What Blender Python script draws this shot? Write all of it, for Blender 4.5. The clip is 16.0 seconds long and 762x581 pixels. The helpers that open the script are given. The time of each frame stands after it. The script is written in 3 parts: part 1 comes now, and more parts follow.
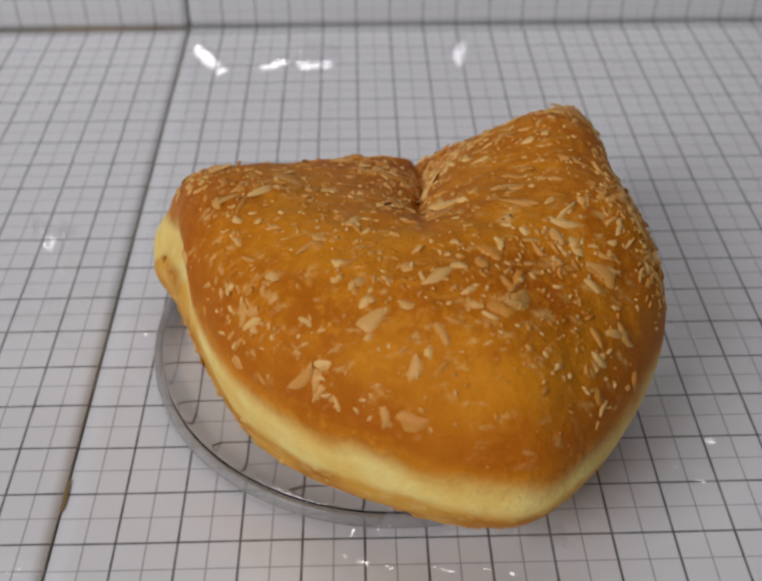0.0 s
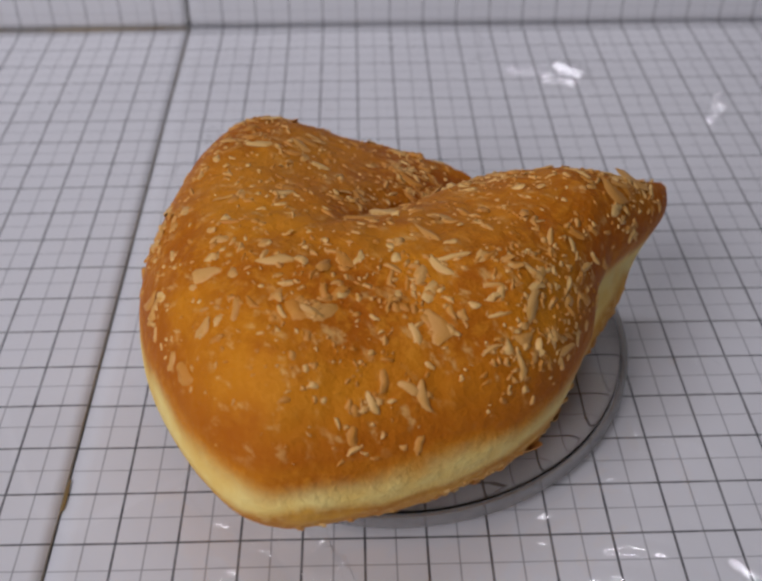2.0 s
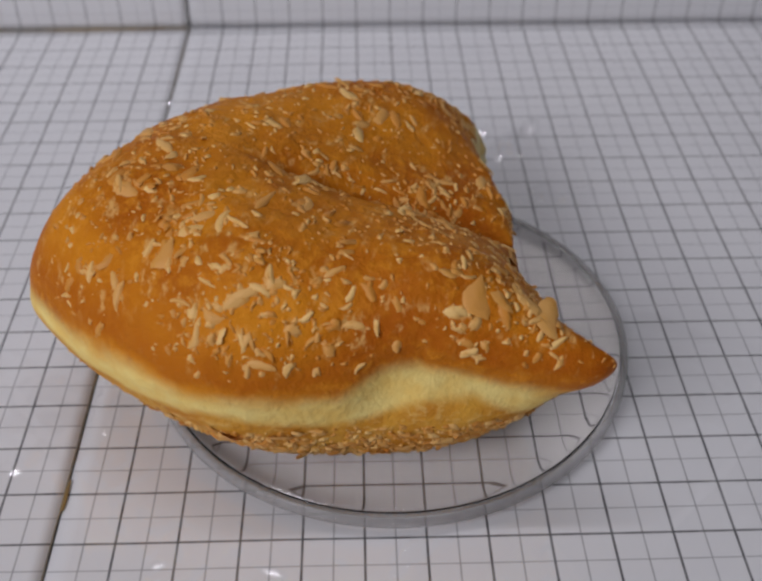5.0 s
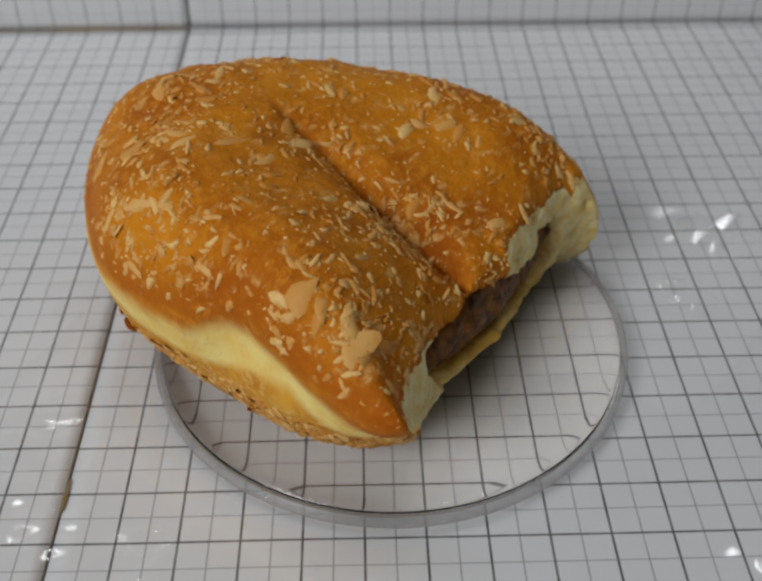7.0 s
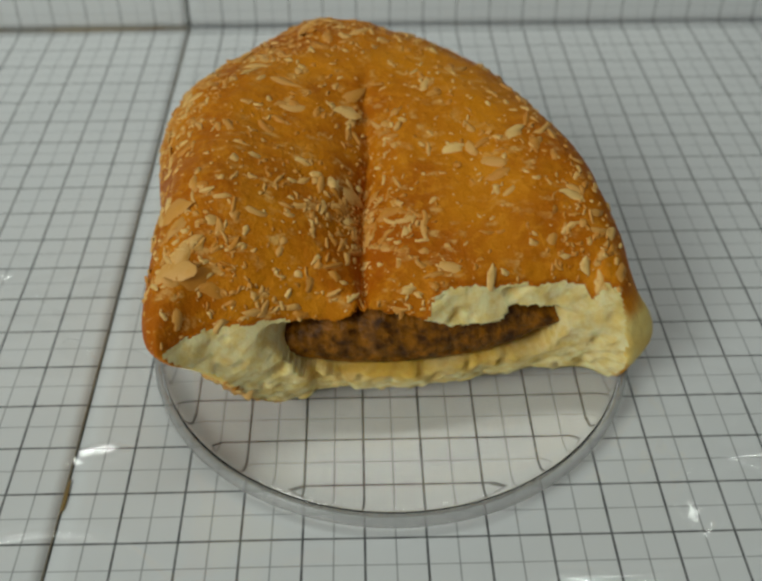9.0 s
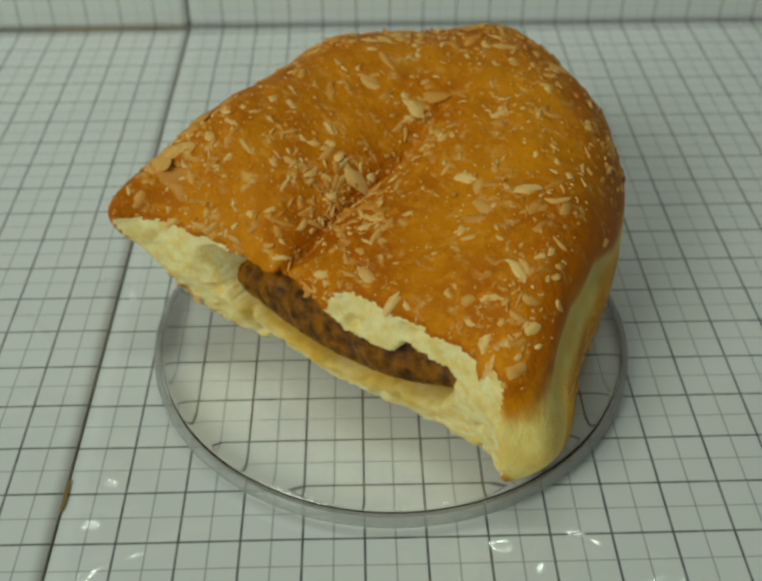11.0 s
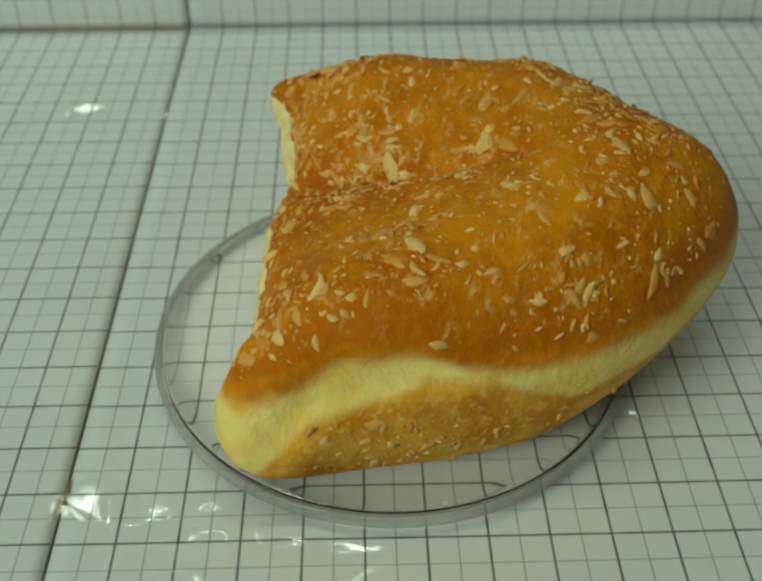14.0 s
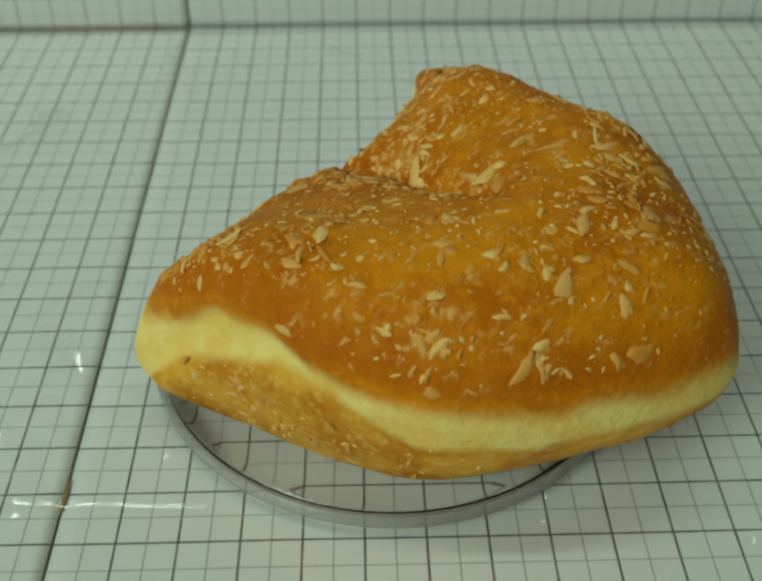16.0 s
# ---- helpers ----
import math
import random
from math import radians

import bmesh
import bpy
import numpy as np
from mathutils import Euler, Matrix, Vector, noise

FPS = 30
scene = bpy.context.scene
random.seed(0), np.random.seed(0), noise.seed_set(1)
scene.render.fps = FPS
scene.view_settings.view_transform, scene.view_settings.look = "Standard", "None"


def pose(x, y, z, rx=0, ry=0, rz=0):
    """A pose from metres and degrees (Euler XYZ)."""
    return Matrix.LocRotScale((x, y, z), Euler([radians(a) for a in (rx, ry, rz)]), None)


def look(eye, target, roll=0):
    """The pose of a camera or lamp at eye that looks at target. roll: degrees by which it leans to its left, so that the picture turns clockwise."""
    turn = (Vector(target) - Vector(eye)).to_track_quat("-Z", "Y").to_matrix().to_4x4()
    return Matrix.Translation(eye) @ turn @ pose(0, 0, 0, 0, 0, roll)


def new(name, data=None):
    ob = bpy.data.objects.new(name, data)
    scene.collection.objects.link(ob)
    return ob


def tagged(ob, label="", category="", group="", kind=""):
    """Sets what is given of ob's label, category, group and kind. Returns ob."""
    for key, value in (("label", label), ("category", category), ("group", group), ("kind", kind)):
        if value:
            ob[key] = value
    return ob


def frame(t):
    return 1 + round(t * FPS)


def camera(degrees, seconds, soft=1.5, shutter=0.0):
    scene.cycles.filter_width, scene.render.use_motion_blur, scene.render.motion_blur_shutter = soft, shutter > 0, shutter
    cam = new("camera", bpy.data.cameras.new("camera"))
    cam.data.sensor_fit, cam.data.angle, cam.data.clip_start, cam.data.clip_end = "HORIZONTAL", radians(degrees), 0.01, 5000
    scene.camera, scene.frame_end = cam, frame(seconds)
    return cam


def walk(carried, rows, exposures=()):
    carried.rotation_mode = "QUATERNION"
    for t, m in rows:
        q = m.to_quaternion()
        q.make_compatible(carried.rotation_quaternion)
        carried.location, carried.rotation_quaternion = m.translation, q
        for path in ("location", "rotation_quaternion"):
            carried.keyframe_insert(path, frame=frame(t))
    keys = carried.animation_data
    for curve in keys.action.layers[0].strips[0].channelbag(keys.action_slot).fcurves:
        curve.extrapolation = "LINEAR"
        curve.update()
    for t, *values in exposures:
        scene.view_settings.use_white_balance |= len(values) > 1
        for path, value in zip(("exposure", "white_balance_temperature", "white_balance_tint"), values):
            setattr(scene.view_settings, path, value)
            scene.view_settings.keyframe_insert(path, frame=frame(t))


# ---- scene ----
cam = camera(42.0, 16.0, soft=2.7)
cam.data.dof.use_dof, cam.data.dof.focus_distance, cam.data.dof.aperture_fstop = True, 0.156, 27
CM = 0.01
EYE = (0.0001, -0.095343, 0.134419)
AIM = (0.0042, 0.06121, 0.0)
walk(cam, [(0, look(EYE, AIM)), (16, look(EYE, AIM))],
     exposures=[(0.0, -0.9, 6250, 14), (2.5, -0.95, 5950, 21), (4.2, -0.95, 6000, 20), (6.5, -0.95, 6150, 11), (9.0, -1.0, 6330, -4),
                (12.5, -1.05, 6720, -26), (16.0, -1.0, 6560, -29)])

# ---- world and lights ----
world = bpy.data.worlds.new("room_air")
scene.world = world
world.use_nodes = True
world.node_tree.nodes["Background"].inputs[0].default_value = (0.9, 0.95, 1.0, 1)
world.node_tree.nodes["Background"].inputs[1].default_value = 0.25


def area_lamp(name, eye, target, sx, sy, watts, colour):
    data = bpy.data.lights.new(name, "AREA")
    data.shape, data.size, data.size_y, data.energy, data.color = "RECTANGLE", sx, sy, watts, colour
    ob = new(name, data)
    ob.matrix_world = look(eye, target)
    return ob


# unseen key light, added low at front left, far below the ceiling
LAMP_AT = (-0.56, -0.54, 0.60)
area_lamp("front_left_key_light", LAMP_AT, (-0.1, 0.0, 0), 0.42, 0.42, 9.5, (1.0, 0.98, 0.95))
# unseen strip light, added overhead for the film's glints and a brighter back
area_lamp("overhead_glint_light", (-0.1, 0.16, 1.50), (-0.1, 0.16, 0), 1.3, 0.035, 7.8, (1.0, 0.98, 0.95))

# ---- materials ----


def material(name, rough=0.6):
    m = bpy.data.materials.new(name)
    m.use_nodes = True
    nt = m.node_tree
    bsdf = nt.nodes["Principled BSDF"]
    bsdf.inputs["Roughness"].default_value = rough
    return m, nt, bsdf


def node(nt, kind, **kw):
    n = nt.nodes.new(kind)
    for k, v in kw.items():
        if k == "op":
            n.operation = v
        elif k == "inputs":
            for i, x in v.items():
                n.inputs[i].default_value = x
    return n


def math_node(nt, op, a, b=None, c=None, clamp=False):
    n = nt.nodes.new("ShaderNodeMath")
    n.operation = op
    n.use_clamp = clamp
    for i, v in enumerate((a, b, c)):
        if v is None:
            continue
        if isinstance(v, (int, float)):
            n.inputs[i].default_value = v
        else:
            nt.links.new(v, n.inputs[i])
    return n.outputs[0]


def mix_colour(nt, fac, a, b):
    n = nt.nodes.new("ShaderNodeMix")
    n.data_type = "RGBA"
    for socket, v in ((n.inputs[0], fac), (n.inputs[6], a), (n.inputs[7], b)):
        if isinstance(v, (int, float)):
            socket.default_value = v
        elif isinstance(v, tuple):
            socket.default_value = (*v, 1) if len(v) == 3 else v
        else:
            nt.links.new(v, socket)
    return n.outputs[2]


def noise_tex(nt, scale, detail=3.0, rough=0.55, vec=None):
    n = nt.nodes.new("ShaderNodeTexNoise")
    n.inputs["Scale"].default_value = scale
    n.inputs["Detail"].default_value = detail
    n.inputs["Roughness"].default_value = rough
    if vec is None:
        tc = nt.nodes.new("ShaderNodeTexCoord")
        vec = tc.outputs["Object"]
    nt.links.new(vec, n.inputs["Vector"])
    return n.outputs["Fac"]


def smooth_step(nt, value, lo, hi):
    n = nt.nodes.new("ShaderNodeMapRange")
    n.interpolation_type = "SMOOTHSTEP"
    nt.links.new(value, n.inputs[0])
    n.inputs[1].default_value, n.inputs[2].default_value = lo, hi
    return n.outputs[0]


def bump(nt, bsdf, height, strength, distance):
    b = nt.nodes.new("ShaderNodeBump")
    b.inputs["Strength"].default_value = strength
    b.inputs["Distance"].default_value = distance
    nt.links.new(height, b.inputs["Height"])
    nt.links.new(b.outputs[0], bsdf.inputs["Normal"])


def object_xyz(nt):
    tc = nt.nodes.new("ShaderNodeTexCoord")
    s = nt.nodes.new("ShaderNodeSeparateXYZ")
    nt.links.new(tc.outputs["Object"], s.inputs[0])
    return tc.outputs["Object"], s.outputs


def grid_paper(name, axes):
    """White paper printed with a grid: dark lines every centimetre, thin grey ones between."""
    m, nt, bsdf = material(name, 0.55)
    vec, xyz = object_xyz(nt)
    blot = noise_tex(nt, 260, 4)
    base = mix_colour(nt, noise_tex(nt, 22, 3), (0.70, 0.70, 0.72), (0.78, 0.78, 0.79))
    fade = smooth_step(nt, blot, 0.2, 0.75)
    for axis, major_dark, minor_dark in axes:
        c = math_node(nt, "DIVIDE", xyz[axis], 0.01)
        for offset, half, dark, colour in ((0.0, 0.016, minor_dark, (0.16, 0.16, 0.17)), (0.5, 0.022, major_dark, (0.03, 0.03, 0.035))):
            fr = math_node(nt, "FRACT", math_node(nt, "ADD", c, offset + 50))
            dist = math_node(nt, "ABSOLUTE", math_node(nt, "SUBTRACT", fr, 0.5))
            line = math_node(nt, "SUBTRACT", 1.0, smooth_step(nt, dist, half * 0.6, half * 1.3))
            ink = math_node(nt, "MULTIPLY", math_node(nt, "MULTIPLY_ADD", fade, 0.3, 0.7), dark)
            base = mix_colour(nt, math_node(nt, "MULTIPLY", line, ink), base, colour)
    nt.links.new(base, bsdf.inputs["Base Color"])
    bump(nt, bsdf, noise_tex(nt, 900, 2), 0.15, 0.0003)
    return m


M_PAPER = grid_paper("grid_paper_print", ((0, 0.97, 0.60), (1, 0.90, 0.50)))
M_WALL_PAPER = grid_paper("grid_paper_upright", ((0, 0.68, 0.28), (2, 0.5, 0.22)))


def plain(name, a, b, scale, rough, relief=0.0):
    m, nt, bsdf = material(name, rough)
    f = noise_tex(nt, scale, 4)
    nt.links.new(mix_colour(nt, smooth_step(nt, f, 0.3, 0.7), a, b), bsdf.inputs["Base Color"])
    if relief:
        bump(nt, bsdf, noise_tex(nt, scale * 4, 3), 0.4, relief)
    return m


M_EDGE = plain("brown_paper_edge", (0.19, 0.18, 0.165), (0.30, 0.23, 0.13), 40, 0.8)
M_ROOM = plain("room_wall_paint", (0.50, 0.50, 0.485), (0.55, 0.55, 0.535), 3, 0.8)


def attribute(nt, name):
    n = nt.nodes.new("ShaderNodeAttribute")
    n.attribute_name = name
    return n.outputs["Fac"]


def crust_material():
    """Baked dough: brown top, pale side band, golden underside; the band's edges come with the mesh, in centimetres."""
    m, nt, bsdf = material("baked_crust", 0.5)
    bsdf.inputs["Specular IOR Level"].default_value = 0.08
    vec, xyz = object_xyz(nt)
    over, under = attribute(nt, "over_band"), attribute(nt, "under_band")
    big = noise_tex(nt, 45, 3)
    fine = noise_tex(nt, 520, 5, 0.7)
    mid = noise_tex(nt, 150, 4)
    blot = noise_tex(nt, 95, 4)
    brown = mix_colour(nt, smooth_step(nt, big, 0.32, 0.68), (0.45, 0.116, 0.003), (0.68, 0.245, 0.008))
    brown = mix_colour(nt, math_node(nt, "MULTIPLY", smooth_step(nt, fine, 0.46, 0.66), 0.62), brown, (0.74, 0.29, 0.018))
    brown = mix_colour(nt, math_node(nt, "MULTIPLY", smooth_step(nt, mid, 0.55, 0.8), 0.7), brown, (0.40, 0.094, 0.004))
    # deeper bake just above the band
    wob = math_node(nt, "MULTIPLY", math_node(nt, "SUBTRACT", big, 0.5), 1.0)
    lift = math_node(nt, "ADD", over, wob)
    deep = math_node(nt, "MULTIPLY", smooth_step(nt, lift, 0.02, 0.25), math_node(nt, "SUBTRACT", 1.0, smooth_step(nt, lift, 0.35, 1.15)))
    brown = mix_colour(nt, math_node(nt, "MULTIPLY", deep, 0.6), brown, (0.42, 0.094, 0.002))
    # thin flake smears baked into the crust
    stretch = nt.nodes.new("ShaderNodeMapping")
    nt.links.new(vec, stretch.inputs[0])
    stretch.inputs["Rotation"].default_value = (0.4, 0.3, 0.7)
    stretch.inputs["Scale"].default_value = (1.0, 1.9, 1.3)
    smear = noise_tex(nt, 290, 4, 0.62, stretch.outputs[0])
    smear = math_node(nt, "MULTIPLY", smooth_step(nt, smear, 0.54, 0.68), smooth_step(nt, mid, 0.35, 0.6))
    smear = math_node(nt, "MULTIPLY", smear, smooth_step(nt, over, 0.0, 0.5))
    brown = mix_colour(nt, math_node(nt, "MULTIPLY", smear, 0.65), brown, (0.84, 0.52, 0.17))
    # golden underside with browner blots
    gold = mix_colour(nt, smooth_step(nt, blot, 0.35, 0.65), (0.78, 0.40, 0.05), (0.57, 0.21, 0.010))
    gold = mix_colour(nt, math_node(nt, "MULTIPLY", smooth_step(nt, fine, 0.50, 0.66), 0.6), gold, (0.86, 0.56, 0.17))
    # pale band round the side, where the dough did not brown
    pale = mix_colour(nt, smooth_step(nt, mid, 0.3, 0.7), (0.90, 0.60, 0.15), (0.94, 0.74, 0.26))
    low = smooth_step(nt, math_node(nt, "ADD", under, math_node(nt, "MULTIPLY", math_node(nt, "SUBTRACT", blot, 0.5), 0.55)), -0.16, 0.12)
    rise = math_node(nt, "ADD", over, math_node(nt, "MULTIPLY", math_node(nt, "SUBTRACT", blot, 0.5), 0.55))
    high = smooth_step(nt, rise, -0.42, 0.02)
    colour = mix_colour(nt, high, mix_colour(nt, low, gold, pale), brown)
    nt.links.new(colour, bsdf.inputs["Base Color"])
    bump(nt, bsdf, math_node(nt, "ADD", fine, math_node(nt, "MULTIPLY", mid, 1.5)), 0.65, 0.0008)
    return m


M_CRUST = crust_material()


def crumb_material():
    m, nt, bsdf = material("torn_crumb", 0.8)
    bsdf.inputs["Subsurface Weight"].default_value = 0.35
    bsdf.inputs["Subsurface Radius"].default_value = (1.0, 0.75, 0.35)
    bsdf.inputs["Subsurface Scale"].default_value = 0.0015
    vec, xyz = object_xyz(nt)
    base = mix_colour(nt, smooth_step(nt, noise_tex(nt, 420, 4), 0.3, 0.7), (0.84, 0.61, 0.20), (0.94, 0.81, 0.44))
    # filling juice soaked into the lower lip
    soak = smooth_step(nt, noise_tex(nt, 110, 4), 0.36, 0.62)
    near = math_node(nt, "MULTIPLY", smooth_step(nt, xyz[2], 0.0090, 0.0135), math_node(nt, "SUBTRACT", 1.0, smooth_step(nt, xyz[2], 0.0215, 0.0240)))
    near = math_node(nt, "MULTIPLY", near, smooth_step(nt, xyz[0], -0.031, -0.024))
    near = math_node(nt, "MULTIPLY", near, math_node(nt, "SUBTRACT", 1.0, smooth_step(nt, xyz[0], 0.0135, 0.0175)))
    soak = math_node(nt, "MULTIPLY", near, math_node(nt, "MULTIPLY_ADD", soak, 0.5, 0.5))
    base = mix_colour(nt, math_node(nt, "MULTIPLY", soak, 0.85), base, (0.72, 0.40, 0.02))
    nt.links.new(base, bsdf.inputs["Base Color"])
    bump(nt, bsdf, noise_tex(nt, 650, 5, 0.65), 0.45, 0.0009)
    return m


M_CRUMB = crumb_material()
M_FILLING = plain("brown_filling", (0.05, 0.015, 0.001), (0.32, 0.115, 0.004), 420, 0.33, 0.0009)
M_FILLING.node_tree.nodes["Principled BSDF"].inputs["Specular IOR Level"].default_value = 0.22


def flake_material():
    m, nt, bsdf = material("crisp_flake", 0.6)
    info = nt.nodes.new("ShaderNodeObjectInfo")
    geo = nt.nodes.new("ShaderNodeNewGeometry")
    r = math_node(nt, "FRACT", math_node(nt, "ADD", info.outputs["Random"], geo.outputs["Random Per Island"]))
    colour = mix_colour(nt, math_node(nt, "POWER", r, 1.4), (0.62, 0.24, 0.02), (0.87, 0.57, 0.20))
    colour = mix_colour(nt, smooth_step(nt, noise_tex(nt, 700, 3), 0.45, 0.8), colour, (0.68, 0.31, 0.04))
    nt.links.new(colour, bsdf.inputs["Base Color"])
    bump(nt, bsdf, noise_tex(nt, 1500, 2), 0.3, 0.0003)
    return m


M_FLAKE = flake_material()


def glass_material():
    m, nt, bsdf = material("clear_acrylic", 0.03)
    bsdf.inputs["Transmission Weight"].default_value = 1.0
    bsdf.inputs["IOR"].default_value = 1.49
    bsdf.inputs["Specular IOR Level"].default_value = 0.2
    bsdf.inputs["Base Color"].default_value = (0.71, 0.69, 0.66, 1)
    return m


M_GLASS = glass_material()


def rim_material():
    m, nt, bsdf = material("acrylic_rim", 0.18)
    bsdf.inputs["Base Color"].default_value = (0.42, 0.41, 0.40, 1)
    bsdf.inputs["Specular IOR Level"].default_value = 0.8
    out = nt.nodes["Material Output"]
    tr = nt.nodes.new("ShaderNodeBsdfTransparent")
    tr.inputs[0].default_value = (0.93, 0.93, 0.93, 1)
    mx = nt.nodes.new("ShaderNodeMixShader")
    mx.inputs[0].default_value = 0.46
    nt.links.new(tr.outputs[0], mx.inputs[1])
    nt.links.new(bsdf.outputs[0], mx.inputs[2])
    nt.links.new(mx.outputs[0], out.inputs[0])
    return m


M_RIM = rim_material()


def film_material():
    m, nt, bsdf = material("clear_film", 0.1)
    out = nt.nodes["Material Output"]
    nt.nodes.remove(bsdf)
    tr = nt.nodes.new("ShaderNodeBsdfTransparent")
    tr.inputs[0].default_value = (0.998, 0.998, 0.998, 1)
    gl = nt.nodes.new("ShaderNodeBsdfGlossy")
    gl.inputs["Roughness"].default_value = 0.10
    mx = nt.nodes.new("ShaderNodeMixShader")
    mx.inputs[0].default_value = 0.075
    nt.links.new(tr.outputs[0], mx.inputs[1])
    nt.links.new(gl.outputs[0], mx.inputs[2])
    nt.links.new(mx.outputs[0], out.inputs[0])
    return m


M_FILM = film_material()

# ---- building helpers ----


def mesh_object(name, verts, faces, mat, parent=None, smooth=False, label=""):
    me = bpy.data.meshes.new(name)
    me.from_pydata([tuple(v) for v in verts], [], [tuple(f) for f in faces])
    me.materials.append(mat)
    if smooth:
        me.polygons.foreach_set("use_smooth", [True] * len(me.polygons))
    me.update()
    ob = new(name, me)
    if parent:
        ob.parent = parent
    if label:
        tagged(ob, label)
    return ob


def box_mesh(x0, x1, y0, y1, z0, z1):
    v = [(x, y, z) for z in (z0, z1) for y in (y0, y1) for x in (x0, x1)]
    f = [(0, 2, 3, 1), (4, 5, 7, 6), (0, 1, 5, 4), (2, 6, 7, 3), (0, 4, 6, 2), (1, 3, 7, 5)]
    return v, f


def slab(name, x0, x1, y0, y1, z0, z1, mat, label, category):
    v, f = box_mesh(x0, x1, y0, y1, z0, z1)
    return tagged(mesh_object(name, v, f, mat), label, category, kind="structure")


def sheet(name, x0, x1, y0, y1, mat, lift, label, seed, upright=False):
    """A thin paper sheet with the slight waviness of paper; upright sheets run in x and z."""
    nx, ny = 60, 60
    v, f = [], []
    for j in range(ny + 1):
        for i in range(nx + 1):
            a, b = x0 + (x1 - x0) * i / nx, y0 + (y1 - y0) * j / ny
            w = 0.00018 * noise.noise((a * 30 + seed, b * 30, seed)) + lift
            v.append((a, b, w) if not upright else (a, w, b))
    n = len(v)
    v += [(p[0], p[1], p[2] - 0.0002) if not upright else (p[0], p[1] + 0.0002, p[2]) for p in v]
    row = nx + 1
    for j in range(ny):
        for i in range(nx):
            k = j * row + i
            q = (k, k + 1, k + row + 1, k + row)
            f.append(q)
            f.append(tuple(n + a for a in reversed(q)))
    rim = [i for i in range(row)] + [j * row + nx for j in range(1, ny + 1)] + [ny * row + i for i in range(nx - 1, -1, -1)] + [j * row for j in range(ny - 1, 0, -1)]
    for a, b in zip(rim, rim[1:] + rim[:1]):
        f.append((a, a + n, b + n, b))
    return tagged(mesh_object(name, v, f, mat, smooth=True), label, "grid paper", kind="structure")


# ---- the paper stage ----
WALL_Y = 0.1841
SEAM_X = -0.05
sheet("floor_1", SEAM_X, 0.17, -0.16, WALL_Y + 0.0007, M_PAPER, 0.0, "white grid paper sheet lying flat under the dish", 1.3)
sheet("floor_2", -0.19, SEAM_X - 0.0003, -0.16, WALL_Y - 0.0006, M_PAPER, 0.0003, "white grid paper sheet butted against the main sheet", 7.1)
sheet("wall_1", SEAM_X, 0.17, 0.0, 0.16, M_WALL_PAPER, WALL_Y + 0.0004, "white grid paper standing up as backdrop", 3.7, True)
sheet("wall_2", -0.19, SEAM_X - 0.0005, 0.0, 0.16, M_WALL_PAPER, WALL_Y - 0.0008, "white grid paper standing up beside the seam", 9.9, True)
slab("trim_1", SEAM_X - 0.0003, SEAM_X - 0.0001, -0.16, WALL_Y - 0.001, -0.0009, 0.0003, M_EDGE, "brownish cut edge of paper along the seam", "paper edge")
slab("trim_2", -0.19, SEAM_X - 0.0005, WALL_Y - 0.0022, WALL_Y - 0.0011, 0.0002, 0.0007, M_EDGE, "brownish folded paper edge at the foot of the backdrop", "paper edge")

def glue_spot(x, y, z, length, turn, label):
    """A small dried blot of brown glue on the paper edge."""
    n, v = 14, []
    for ring, h in ((1.0, 0.0), (0.7, 0.00012)):
        for k in range(n):
            a = 2 * math.pi * k / n
            w = ring * (0.8 + 0.4 * noise.noise((k * 0.9, length * 900, 0)))
            v.append((0.5 * length * w * math.cos(a), 0.0004 * w * math.sin(a), h))
    f = [(k, (k + 1) % n, n + (k + 1) % n, n + k) for k in range(n)] + [tuple(n + k for k in range(n))]
    ob = mesh_object("glue_spot", v, f, M_GLUE)
    ob.matrix_world = pose(x, y, z, 0, 0, turn)
    return tagged(ob, label, "glue spot", "glue spots")


M_GLUE = plain("dried_glue", (0.20, 0.12, 0.03), (0.34, 0.22, 0.06), 300, 0.5)
glue_spot(SEAM_X + 0.0002, 0.0090, 0.0003, 0.0085, 90, "dried brown glue on the paper seam")
glue_spot(-0.0605, WALL_Y - 0.0022, 0.0008, 0.012, 0, "dried brown glue at the foot of the backdrop")

# plain room that closes the place
slab("floor_room", -1.6, 1.6, -1.6, 1.6, -0.05, -0.001, M_ROOM, "plain pale worktop under the paper", "worktop")
slab("wall_west", -1.65, -1.6, -1.65, 1.65, -0.05, 1.6, M_ROOM, "plain pale painted wall", "wall")
slab("wall_east", 1.6, 1.65, -1.65, 1.65, -0.05, 1.6, M_ROOM, "plain pale painted wall", "wall")
slab("wall_south", -1.6, 1.6, -1.65, -1.6, -0.05, 1.6, M_ROOM, "plain pale painted wall", "wall")
slab("wall_north", -1.6, 1.6, 1.6, 1.65, -0.05, 1.6, M_ROOM, "plain pale painted wall", "wall")
slab("ceiling", -1.65, 1.65, -1.65, 1.65, 1.6, 1.65, M_ROOM, "plain pale painted ceiling", "ceiling")

# ---- turning things: clear film, clear dish, bun; all share the axis ----
AXIS = (0.00567, 0.04546)
TURN = ((0, 0.0), (1, 17.8), (2, 35.5), (3, 54.71), (4.2, 78.31), (6.3, 118.06), (7.3, 139.82), (8.3, 164.19), (9.2, 184.48),
        (11.3, 230.86), (12.5, 255.87), (13.7, 279.27), (14.9, 301.67), (16, 321.39))


def sstep(x, lo, hi):
    u = np.clip((x - lo) / (hi - lo), 0, 1)
    return u * u * (3 - 2 * u)


